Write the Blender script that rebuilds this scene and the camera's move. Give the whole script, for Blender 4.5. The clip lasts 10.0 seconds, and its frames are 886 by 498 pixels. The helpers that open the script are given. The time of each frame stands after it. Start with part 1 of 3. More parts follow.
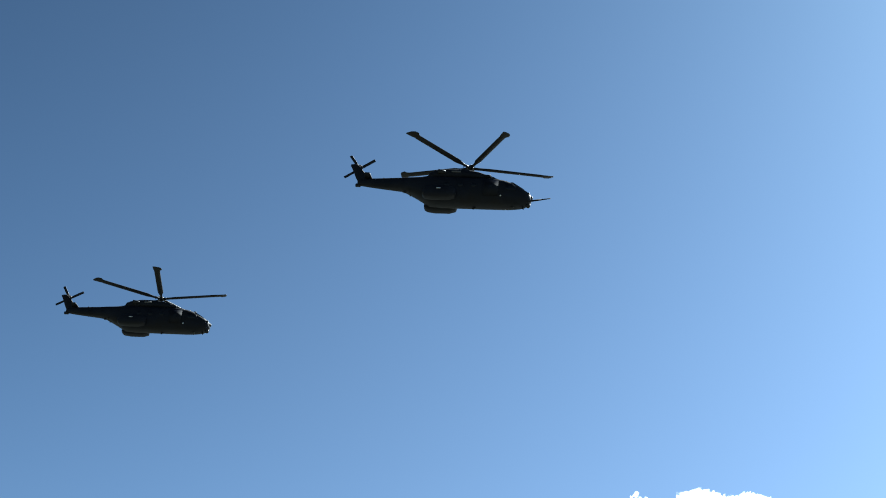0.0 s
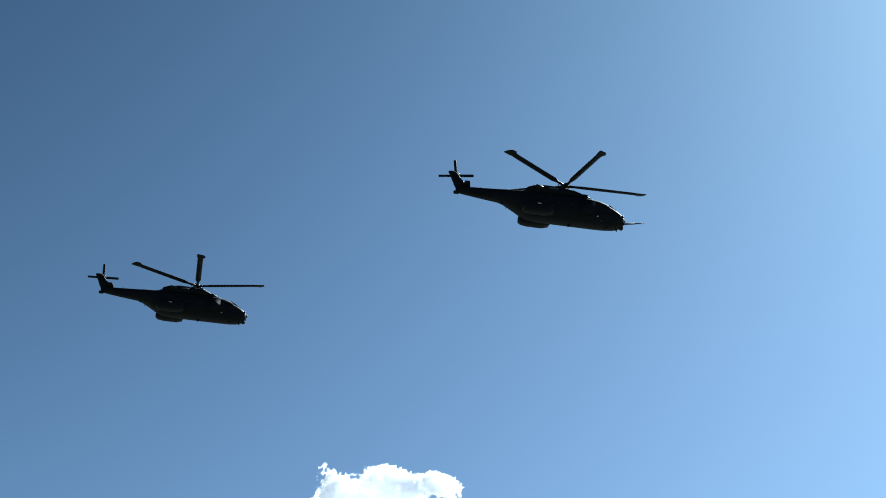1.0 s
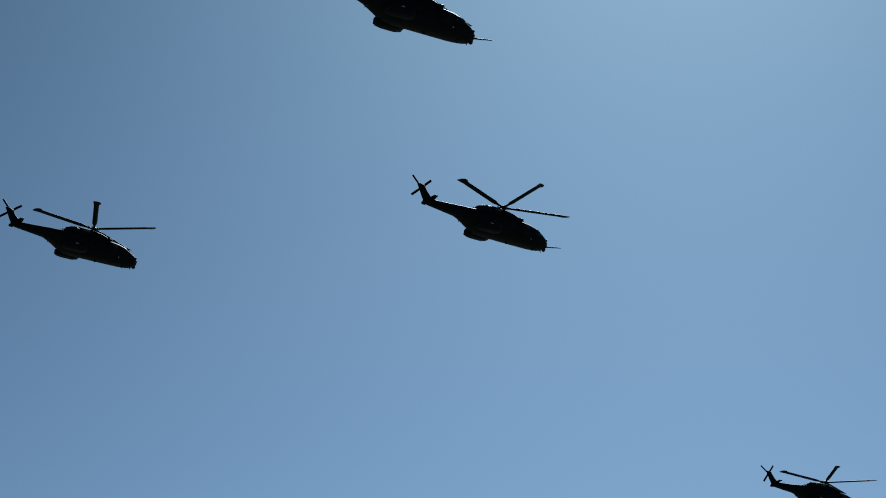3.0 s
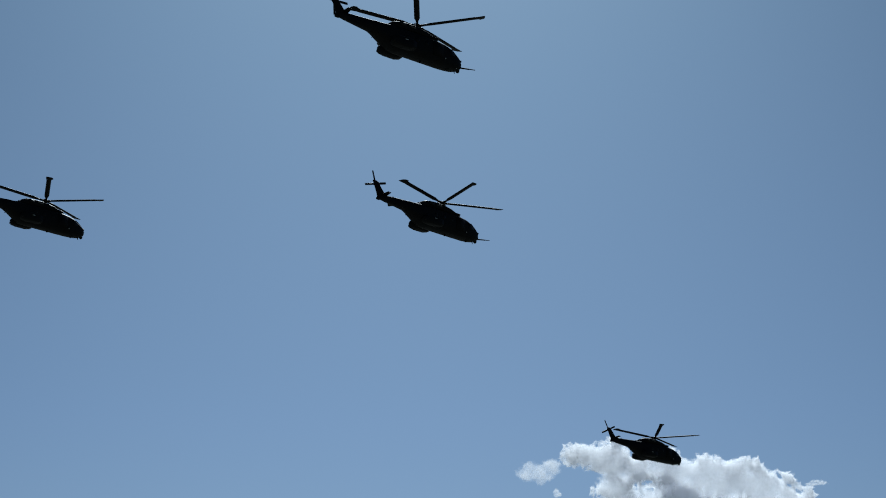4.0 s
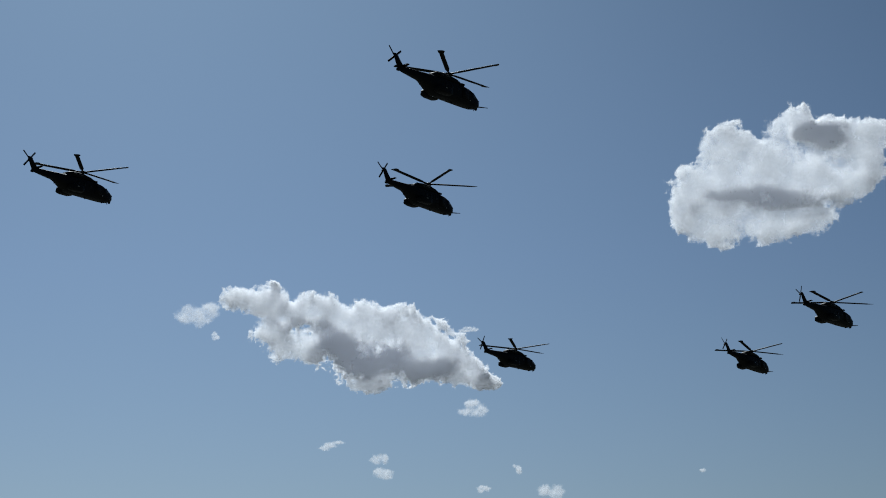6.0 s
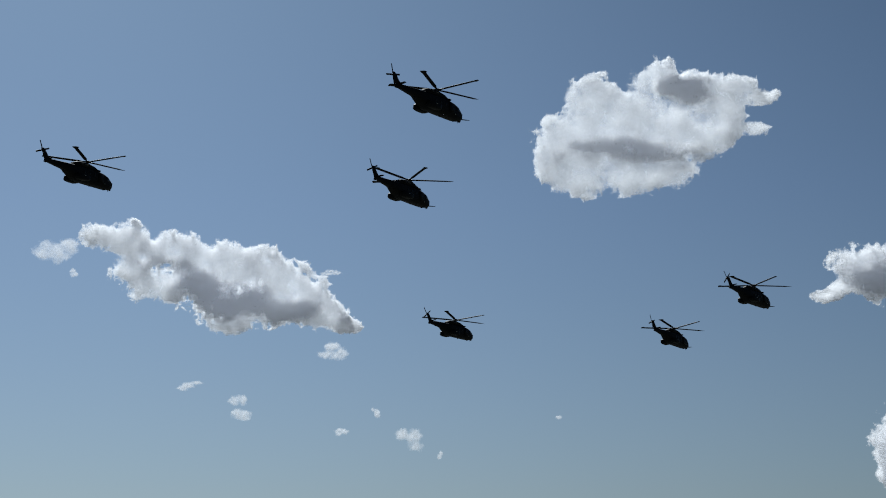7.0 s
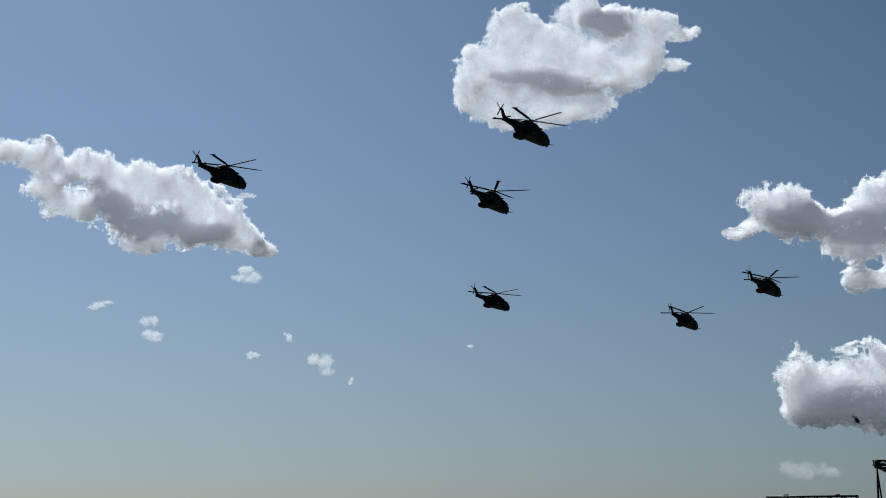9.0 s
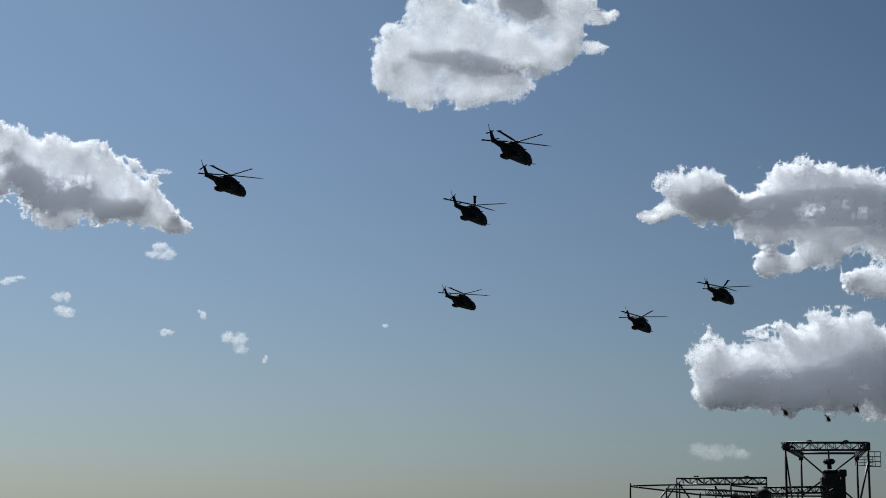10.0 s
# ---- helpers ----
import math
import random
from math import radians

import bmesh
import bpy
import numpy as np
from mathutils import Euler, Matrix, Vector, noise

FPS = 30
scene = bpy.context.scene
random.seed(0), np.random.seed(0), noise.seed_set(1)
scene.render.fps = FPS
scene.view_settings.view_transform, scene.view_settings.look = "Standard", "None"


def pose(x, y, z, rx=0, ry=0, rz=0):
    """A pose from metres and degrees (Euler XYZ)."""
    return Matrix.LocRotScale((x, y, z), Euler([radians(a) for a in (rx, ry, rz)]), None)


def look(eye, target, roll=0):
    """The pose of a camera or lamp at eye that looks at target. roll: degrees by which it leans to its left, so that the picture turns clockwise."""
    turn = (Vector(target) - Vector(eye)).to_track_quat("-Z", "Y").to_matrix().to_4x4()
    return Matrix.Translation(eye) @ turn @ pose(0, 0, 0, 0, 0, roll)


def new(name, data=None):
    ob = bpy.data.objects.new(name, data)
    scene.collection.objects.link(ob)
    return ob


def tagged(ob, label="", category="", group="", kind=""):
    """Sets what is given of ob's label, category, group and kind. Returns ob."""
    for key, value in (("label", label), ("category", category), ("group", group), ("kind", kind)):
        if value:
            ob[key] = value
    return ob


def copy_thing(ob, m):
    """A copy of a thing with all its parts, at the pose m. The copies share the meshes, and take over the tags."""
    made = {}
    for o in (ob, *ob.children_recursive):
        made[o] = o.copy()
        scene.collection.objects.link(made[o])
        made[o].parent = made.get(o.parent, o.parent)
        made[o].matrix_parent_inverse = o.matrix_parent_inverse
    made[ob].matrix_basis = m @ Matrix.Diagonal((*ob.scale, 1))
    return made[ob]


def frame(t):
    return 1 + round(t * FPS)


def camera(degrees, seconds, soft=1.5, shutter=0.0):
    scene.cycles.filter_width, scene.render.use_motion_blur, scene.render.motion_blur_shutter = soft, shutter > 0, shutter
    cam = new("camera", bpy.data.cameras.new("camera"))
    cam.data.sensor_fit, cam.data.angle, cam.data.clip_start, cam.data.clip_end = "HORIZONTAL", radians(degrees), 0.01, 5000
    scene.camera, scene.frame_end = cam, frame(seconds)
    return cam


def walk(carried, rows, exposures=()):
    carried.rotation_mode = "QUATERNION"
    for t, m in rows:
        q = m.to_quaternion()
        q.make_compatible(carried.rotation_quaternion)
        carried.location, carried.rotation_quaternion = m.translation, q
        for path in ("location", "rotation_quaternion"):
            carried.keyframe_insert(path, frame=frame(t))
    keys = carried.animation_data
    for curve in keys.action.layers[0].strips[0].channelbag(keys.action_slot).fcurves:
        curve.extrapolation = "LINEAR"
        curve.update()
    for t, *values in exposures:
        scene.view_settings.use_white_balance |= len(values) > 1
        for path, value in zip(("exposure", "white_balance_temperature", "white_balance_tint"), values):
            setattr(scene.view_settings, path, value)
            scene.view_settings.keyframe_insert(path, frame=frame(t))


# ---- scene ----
# The camera: hand-held at eye height, panning right and down after the formation.
cam = camera(28.89, 10.0, soft=1.0)
LOOKS = [  # seconds, yaw, elevation, lean
    (0, 21.40, 28.09, 4.64), (0.5, 16.46, 28.21, 4.78), (1, 10.42, 27.85, 4.67), (1.5, 3.89, 27.09, 3.83),
    (2, -2.64, 26.00, 3.02), (2.5, -9.15, 24.90, 2.27), (2.7, -11.69, 24.42, 1.96), (3.8, -23.99, 21.28, 0.31),
    (4, -25.72, 20.65, 0.05), (4.5, -29.34, 19.13, -0.67), (5, -32.17, 17.66, -1.38), (5.5, -34.71, 16.37, -1.65),
    (6, -37.38, 15.33, -1.72), (7.5, -43.33, 12.52, -0.95), (8, -43.80, 11.86, -0.69), (8.5, -44.16, 11.33, -0.44),
    (9, -44.85, 10.91, -0.19), (9.5, -46.06, 10.54, -0.03), (10, -47.69, 10.23, 0.06)]
walk(cam, [(t, pose(0, 0, 1.6, 90 + el, 0, yaw) @ pose(0, 0, 0, 0, 0, lean)) for t, yaw, el, lean in LOOKS],
     exposures=[(0.0, 2.12, 5700, -1), (0.5, 1.93, 5620, -2), (1.0, 1.47, 5500, -5), (1.5, 1.11, 5450, -6), (2.5, 0.44, 5430, -6), (4.0, 0.0, 5480, 0), (5.0, -0.06, 5560, 1), (6.0, -0.04, 5730, 2), (7.5, 0.04, 5830, 3), (10.0, 0.12, 5880, 4)])

# World, sun and sky.
SUN_AZ, SUN_EL = 25.0, 46.0
world = bpy.data.worlds.new("sky")
scene.world = world
world.use_nodes = True
wn = world.node_tree.nodes
sky = wn.new("ShaderNodeTexSky")
sky.sky_type, sky.sun_disc = "NISHITA", False
sky.sun_elevation, sky.sun_rotation = radians(SUN_EL), radians(SUN_AZ)
sky.air_density, sky.dust_density, sky.ozone_density, sky.altitude = 1.0, 1.8, 5.0, 50
wn["Background"].inputs["Strength"].default_value = 0.052
wl = world.node_tree.links.new
# Summer haze: the air pales evenly towards the horizon and deepens overhead.
upward, split, haze, hazy = wn.new("ShaderNodeTexCoord"), wn.new("ShaderNodeSeparateXYZ"), wn.new("ShaderNodeValToRGB"), wn.new("ShaderNodeMix")
wl(upward.outputs["Generated"], split.inputs[0])
wl(split.outputs["Z"], haze.inputs["Fac"])
haze.color_ramp.interpolation = "B_SPLINE"
haze.color_ramp.elements[0].position, haze.color_ramp.elements[0].color = 0.0, (1.02, 0.98, 1.18, 1)
haze.color_ramp.elements[1].position, haze.color_ramp.elements[1].color = 0.72, (0.57, 0.70, 0.78, 1)
haze.color_ramp.elements.new(0.28).color = (1.0, 1.0, 0.985, 1)
hazy.data_type, hazy.blend_type = "RGBA", "MULTIPLY"
hazy.inputs["Factor"].default_value = 1.0
wl(sky.outputs[0], hazy.inputs["A"])
wl(haze.outputs["Color"], hazy.inputs["B"])
# A broad bright aureole about the sun, as dusty air gives, over a deeper zenith.
a, e = radians(SUN_AZ), radians(SUN_EL)
toward = wn.new("ShaderNodeVectorMath")
toward.operation = "DOT_PRODUCT"
toward.inputs[1].default_value = (math.sin(a) * math.cos(e), math.cos(a) * math.cos(e), math.sin(e))
wl(upward.outputs["Generated"], toward.inputs[0])


def sky_math(operation, first, second, third=0.0):
    node = wn.new("ShaderNodeMath")
    node.operation = operation
    for socket, value in zip(node.inputs, (first, second, third)):
        if isinstance(value, (int, float)):
            socket.default_value = value
        else:
            wl(value, socket)
    return node.outputs[0]


glow = sky_math("EXPONENT", sky_math("MULTIPLY_ADD", toward.outputs["Value"], 2.63, -2.63), 0.0)
height = sky_math("MAXIMUM", split.outputs["Z"], 0.0)
stops = sky_math("MULTIPLY_ADD", glow, 1.95, sky_math("MULTIPLY_ADD", height, -2.9, -0.85))
blue = wn.new("ShaderNodeValToRGB")  # blue tint put into the sunward sky, standing in for white balance
blue.color_ramp.elements[0].position, blue.color_ramp.elements[0].color = 0.45, (0.96, 1.0, 1.0, 1)
blue.color_ramp.elements[1].position, blue.color_ramp.elements[1].color = 0.85, (0.86, 1.0, 1.08, 1)
wl(glow, blue.inputs["Fac"])
tinted = wn.new("ShaderNodeVectorMath")
tinted.operation = "MULTIPLY"
wl(hazy.outputs["Result"], tinted.inputs[0])
wl(blue.outputs["Color"], tinted.inputs[1])
aureole = wn.new("ShaderNodeVectorMath")
aureole.operation = "SCALE"
wl(tinted.outputs["Vector"], aureole.inputs[0])
wl(sky_math("POWER", 2.0, stops), aureole.inputs["Scale"])
wl(aureole.outputs["Vector"], wn["Background"].inputs["Color"])

sun_data = bpy.data.lights.new("sun", "SUN")
sun_data.energy, sun_data.angle, sun_data.color = 4.4, radians(0.53), (1.0, 0.95, 0.90)
sun = new("sun", sun_data)
sun.matrix_world = look((math.sin(a) * math.cos(e) * 90, math.cos(a) * math.cos(e) * 90, math.sin(e) * 90), (0, 0, 0))


# Materials.
def material(name, colors, scale=3.0, rough=0.6, metal=0.0, bump=0.0, detail_scale=40.0, shine=0.5):
    """Principled, its colour mottled between the given colours at two scales."""
    mat = bpy.data.materials.new(name)
    mat.use_nodes = True
    n, link = mat.node_tree.nodes, mat.node_tree.links.new
    bsdf = n["Principled BSDF"]
    bsdf.inputs["Roughness"].default_value, bsdf.inputs["Metallic"].default_value = rough, metal
    bsdf.inputs["Specular IOR Level"].default_value = shine
    coord = n.new("ShaderNodeTexCoord")
    big, small = n.new("ShaderNodeTexNoise"), n.new("ShaderNodeTexNoise")
    big.inputs["Scale"].default_value, small.inputs["Scale"].default_value = scale, detail_scale
    for tex in (big, small):
        tex.inputs["Detail"].default_value = 4
        link(coord.outputs["Object"], tex.inputs["Vector"])
    ramp = n.new("ShaderNodeValToRGB")
    for i, c in enumerate(colors):
        pos = 0.35 + 0.3 * i / max(1, len(colors) - 1)
        el = ramp.color_ramp.elements[i] if i < 2 else ramp.color_ramp.elements.new(pos)
        el.position, el.color = pos, (*c, 1)
    link(big.outputs["Fac"], ramp.inputs["Fac"])
    mix = n.new("ShaderNodeMix")
    mix.data_type, mix.blend_type = "RGBA", "OVERLAY"
    mix.inputs["Factor"].default_value = 0.35
    link(ramp.outputs["Color"], mix.inputs["A"])
    link(small.outputs["Fac"], mix.inputs["B"])
    link(mix.outputs["Result"], bsdf.inputs["Base Color"])
    if bump:
        b = n.new("ShaderNodeBump")
        b.inputs["Strength"].default_value = bump
        link(small.outputs["Fac"], b.inputs["Height"])
        link(b.outputs["Normal"], bsdf.inputs["Normal"])
    return mat


# Dark camouflage, with the bluish veil of lens and sky put into its colour.
camo = material("veiled_camouflage_paint", [(0.006, 0.007, 0.011), (0.010, 0.011, 0.016), (0.010, 0.010, 0.012)], 0.45, 0.6, bump=0.05, shine=0.15)
camo_grey = material("grey_paint", [(0.02, 0.022, 0.023), (0.03, 0.032, 0.033)], 0.5, 0.6, bump=0.05, shine=0.15)
blade_paint = material("blade_paint", [(0.012, 0.012, 0.013), (0.02, 0.02, 0.021)], 1.2, 0.6, shine=0.2)
dark_metal = material("dark_metal", [(0.02, 0.02, 0.02), (0.035, 0.034, 0.032)], 4, 0.55, 0.4, bump=0.1, shine=0.25)
rubber = material("tyre_rubber", [(0.02, 0.02, 0.02), (0.03, 0.03, 0.03)], 6, 0.85)
pale_paint = material("pale_marking", [(0.5, 0.5, 0.48), (0.62, 0.62, 0.6)], 8, 0.6)
faded_paint = material("faded_marking", [(0.09, 0.085, 0.08), (0.14, 0.13, 0.12)], 8, 0.7)
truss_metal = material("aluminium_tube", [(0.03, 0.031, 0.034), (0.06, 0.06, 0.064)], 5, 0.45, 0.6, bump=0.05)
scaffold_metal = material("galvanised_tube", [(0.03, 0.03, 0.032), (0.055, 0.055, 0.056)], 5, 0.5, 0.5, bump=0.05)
speaker_black = material("speaker_black", [(0.018, 0.018, 0.019), (0.03, 0.03, 0.03)], 8, 0.7, bump=0.1)
grass = material("grass", [(0.032, 0.038, 0.024), (0.046, 0.050, 0.034), (0.054, 0.052, 0.040)], 0.02, 0.9, bump=0.2, detail_scale=6)

glass = bpy.data.materials.new("canopy_glass")
glass.use_nodes = True
g = glass.node_tree.nodes["Principled BSDF"].inputs
g["Base Color"].default_value, g["Roughness"].default_value, g["IOR"].default_value = (0.02, 0.025, 0.03, 1), 0.04, 1.5


dark_glass = material("smoked_glass", [(0.006, 0.007, 0.009), (0.009, 0.010, 0.012)], 2, 0.3, shine=0.2)


def cloud_material(name, tear=1.0):
    """A veil of droplets, as dense as the mesh says: it scatters the sun through and back, and lets the rest pass."""
    mat = bpy.data.materials.new(name)
    mat.use_nodes = True
    n, link = mat.node_tree.nodes, mat.node_tree.links.new
    n.remove(n["Principled BSDF"])
    white = (0.918, 0.925, 0.952, 1)
    trans, back = n.new("ShaderNodeBsdfTranslucent"), n.new("ShaderNodeBsdfDiffuse")
    trans.inputs["Color"].default_value = back.inputs["Color"].default_value = white
    both = n.new("ShaderNodeMixShader")
    both.inputs["Fac"].default_value = 0.28
    link(trans.outputs[0], both.inputs[1])
    link(back.outputs[0], both.inputs[2])
    dens = n.new("ShaderNodeAttribute")
    dens.attribute_name = "droplets"
    coord, tex = n.new("ShaderNodeTexCoord"), n.new("ShaderNodeTexNoise")
    tex.inputs["Scale"].default_value, tex.inputs["Detail"].default_value, tex.inputs["Roughness"].default_value = 0.09, 6, 0.65
    link(coord.outputs["Object"], tex.inputs["Vector"])
    torn = n.new("ShaderNodeMapRange")
    torn.inputs["From Min"].default_value, torn.inputs["From Max"].default_value = 0.25, 0.75
    torn.inputs["To Min"].default_value, torn.inputs["To Max"].default_value = -0.20 * tear, 0.10 * tear
    link(tex.outputs["Fac"], torn.inputs["Value"])
    add = n.new("ShaderNodeMath")
    add.operation, add.use_clamp = "ADD", True
    link(dens.outputs["Fac"], add.inputs[0])
    link(torn.outputs[0], add.inputs[1])
    mix = n.new("ShaderNodeMixShader")
    link(add.outputs[0], mix.inputs["Fac"])
    link(n.new("ShaderNodeBsdfTransparent").outputs[0], mix.inputs[1])
    link(both.outputs[0], mix.inputs[2])
    link(mix.outputs[0], n["Material Output"].inputs["Surface"])
    return mat


cloud_white = cloud_material("cloud_droplets")
cloud_soft = cloud_material("thin_cloud_droplets", 0.2)


# Mesh helpers.
def part(name, bm, mat, parent, label="", smooth=True):
    """Links a bmesh as one mesh object under a thing or under a part."""
    mesh = bpy.data.meshes.new(name)
    bmesh.ops.recalc_face_normals(bm, faces=bm.faces)
    bm.to_mesh(mesh)
    bm.free()
    mesh.materials.append(mat)
    for f in mesh.polygons:
        f.use_smooth = smooth
    ob = new(name, mesh)
    ob.parent = parent
    return tagged(ob, label)


def loft(stations, segs=24, power=2.6):
    """Closed skin through rounded cross-sections (x, bottom, top, half width, y of the middle)."""
    bm = bmesh.new()
    rings = []
    for x, low, high, half, *mid in stations:
        cy, cz, hz = (mid[0] if mid else 0), (low + high) / 2, (high - low) / 2
        ring = []
        for k in range(segs):
            c, s = math.cos(2 * math.pi * k / segs), math.sin(2 * math.pi * k / segs)
            ring.append(bm.verts.new((x, cy + half * math.copysign(abs(c) ** (2 / power), c), cz + hz * math.copysign(abs(s) ** (2 / power), s))))
        rings.append(ring)
    for r0, r1 in zip(rings, rings[1:]):
        for k in range(segs):
            bm.faces.new((r0[k], r0[(k + 1) % segs], r1[(k + 1) % segs], r1[k]))
    bm.faces.new(rings[0])
    bm.faces.new(rings[-1])
    return bm


def tube_into(bm, a, b, r, segs=8, r2=None):
    a, b = Vector(a), Vector(b)
    m = Matrix.Translation((a + b) / 2) @ (b - a).to_track_quat("Z", "Y").to_matrix().to_4x4()
    bmesh.ops.create_cone(bm, cap_ends=True, segments=segs, radius1=r, radius2=r if r2 is None else r2, depth=(b - a).length, matrix=m)
    return bm


def tube(a, b, r, segs=8, r2=None):
    return tube_into(bmesh.new(), a, b, r, segs, r2)


def box(x0, x1, y0, y1, z0, z1, bevel=0.03):
    bm = bmesh.new()
    bmesh.ops.create_cube(bm, size=1, matrix=Matrix.Translation(((x0 + x1) / 2, (y0 + y1) / 2, (z0 + z1) / 2)) @ Matrix.Diagonal((x1 - x0, y1 - y0, z1 - z0, 1)))
    if bevel:
        bmesh.ops.bevel(bm, geom=bm.edges[:], offset=bevel, segments=2, affect="EDGES")
    return bm


def ball(x, y, z, r, sx=1, sy=1, sz=1):
    bm = bmesh.new()
    bmesh.ops.create_uvsphere(bm, u_segments=16, v_segments=10, radius=r, matrix=Matrix.Translation((x, y, z)) @ Matrix.Diagonal((sx, sy, sz, 1)))
    return bm


def slab(points, thick, axis):
    """A plate of the outline given, thick along the axis vector."""
    bm = bmesh.new()
    half = Vector(axis).normalized() * thick / 2
    lo = [bm.verts.new(Vector(p) - half) for p in points]
    hi = [bm.verts.new(Vector(p) + half) for p in points]
    bm.faces.new(lo)
    bm.faces.new(hi[::-1])
    for k in range(len(points)):
        j = (k + 1) % len(points)
        bm.faces.new((lo[k], lo[j], hi[j], hi[k]))
    bmesh.ops.bevel(bm, geom=bm.edges[:], offset=min(0.02, thick / 4), segments=1, affect="EDGES")
    return bm


def blade_mesh(r_root, r_tip, chord, paddle=True):
    """A rotor blade along +x: cuff, tapered root, straight blade and a swept paddle tip."""
    span = r_tip - r_root
    if paddle:
        secs = [(r_root, 0.13, 0.12, 0), (r_root + 0.5, 0.15, 0.12, 0), (r_root + 0.9, 0.17, 0.12, 0), (r_root + 1.6, chord / 2, 0.12, 0),
                (r_root + 0.84 * span, chord / 2, 0.105, 0), (r_root + 0.875 * span, chord * 0.55, 0.07, 0.04), (r_root + 0.895 * span, chord * 0.74, 0.065, 0.12),
                (r_root + 0.95 * span, chord * 0.70, 0.035, 0.05), (r_root + 0.98 * span, chord * 0.52, 0.028, -0.10), (r_tip, chord * 0.2, 0.015, -0.34)]
    else:
        secs = [(r_root, 0.07, 0.06, 0), (r_root + 0.25, chord / 2, 0.04, 0), (r_tip - 0.06, chord / 2, 0.025, 0), (r_tip, chord * 0.4, 0.012, 0)]
    bm = bmesh.new()
    rings = []
    n = 12
    for x, half, thick, shift in secs:
        rings.append([bm.verts.new((x, shift + half * math.cos(2 * math.pi * k / n), thick * math.sin(2 * math.pi * k / n) * (1.15 - 0.35 * math.cos(2 * math.pi * k / n)))) for k in range(n)])
    for r0, r1 in zip(rings, rings[1:]):
        for k in range(n):
            bm.faces.new((r0[k], r0[(k + 1) % n], r1[(k + 1) % n], r1[k]))
    bm.faces.new(rings[0])
    bm.faces.new(rings[-1])
    return bm


ROTOR_REST = pose(0, 0, 4.46, 2.5, 3.2, 0)
TAIL_REST = pose(-12.5, 0.6, 4.35, 90, 0, 0)


def transport_helicopter(probe, paint, label):
    """Heavy three-engined transport helicopter; +x is forward, the origin under the mast at belly height."""
    heli = tagged(new("helicopter"), label, "helicopter", "helicopter formation")
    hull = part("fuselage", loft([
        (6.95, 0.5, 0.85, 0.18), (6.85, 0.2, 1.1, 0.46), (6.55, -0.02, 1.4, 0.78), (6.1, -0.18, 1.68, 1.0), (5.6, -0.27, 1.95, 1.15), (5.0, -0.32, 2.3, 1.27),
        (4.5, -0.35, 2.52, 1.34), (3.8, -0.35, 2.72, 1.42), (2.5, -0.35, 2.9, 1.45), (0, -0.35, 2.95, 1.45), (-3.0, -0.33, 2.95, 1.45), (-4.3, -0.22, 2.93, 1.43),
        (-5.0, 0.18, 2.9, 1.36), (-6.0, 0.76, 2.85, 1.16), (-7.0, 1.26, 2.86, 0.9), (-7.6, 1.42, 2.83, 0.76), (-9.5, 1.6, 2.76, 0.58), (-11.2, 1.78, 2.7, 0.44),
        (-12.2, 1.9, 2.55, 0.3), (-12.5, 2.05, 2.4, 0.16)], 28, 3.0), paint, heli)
    part("ramp_seam", box(-6.6, -6.55, -0.8, 0.8, 1.02, 1.12, 0.01), dark_metal, hull)
    part("engine_cowling", loft([
        (3.4, 2.7, 2.88, 0.5), (2.7, 2.7, 3.06, 0.8), (2.0, 2.7, 3.3, 0.96), (1.0, 2.7, 3.68, 1.06), (-0.6, 2.7, 3.98, 1.08), (-2.4, 2.7, 3.98, 1.06),
        (-3.7, 2.7, 3.82, 0.94), (-4.4, 2.7, 3.55, 0.78), (-4.65, 2.72, 3.1, 0.6)], 24, 2.8), paint, heli)
    part("mast_fairing", loft([(1.0, 3.5, 3.68, 0.2), (0.6, 3.5, 3.95, 0.42), (-0.2, 3.5, 4.08, 0.5), (-1.0, 3.5, 3.98, 0.4), (-1.6, 3.6, 3.8, 0.2)], 16, 2.2), paint, heli)
    for y in (-0.62, 0.62):
        part("engine_intake", loft([(2.8, 2.7, 3.0, 0.2, y), (2.4, 2.7, 3.14, 0.28, y), (1.7, 2.75, 3.35, 0.3, y)], 16, 2.2), dark_metal, heli)
        part("exhaust_pipe", tube((-2.6, y * 1.5, 3.3), (-3.5, y * 1.8, 3.36), 0.24, 14, 0.27), dark_metal, heli)
    part("exhaust_pipe", tube((-4.1, 0.0, 3.15), (-4.8, 0.1, 3.17), 0.2, 14, 0.22), dark_metal, heli)
    part("vent_panel", box(-2.0, -0.95, -1.12, -1.08, 3.3, 3.5, 0.01), faded_paint, heli, "faded grey vent panel")
    # tail
    part("tail_fin", loft([(-10.6, 2.3, 2.64, 0.12), (-11.1, 2.2, 2.86, 0.2), (-11.55, 2.1, 3.25, 0.22), (-12.0, 2.1, 3.8, 0.21), (-12.4, 2.2, 4.36, 0.2), (-12.75, 2.85, 4.6, 0.18),
                           (-13.05, 3.55, 4.62, 0.14), (-13.3, 4.1, 4.58, 0.1), (-13.45, 4.35, 4.54, 0.05)], 16, 2.6), paint, heli)
    part("tail_gearbox", ball(-12.5, 0.28, 4.32, 0.34, 1.2, 1, 0.9), paint, heli)
    part("tailplane", slab([(-10.85, -0.1, 2.75), (-11.05, -1.35, 2.8), (-11.6, -1.35, 2.8), (-11.75, -0.1, 2.75)], 0.12, (0, 0, 1)), paint, heli)
    part("tail_bumper", box(-12.72, -12.1, -0.14, 0.14, 1.72, 2.1, 0.06), dark_metal, heli)
    rotor = part("tail_rotor", tube((0, 0, -0.3), (0, 0, 0.14), 0.17, 12), dark_metal, heli)
    rotor.matrix_basis = TAIL_REST
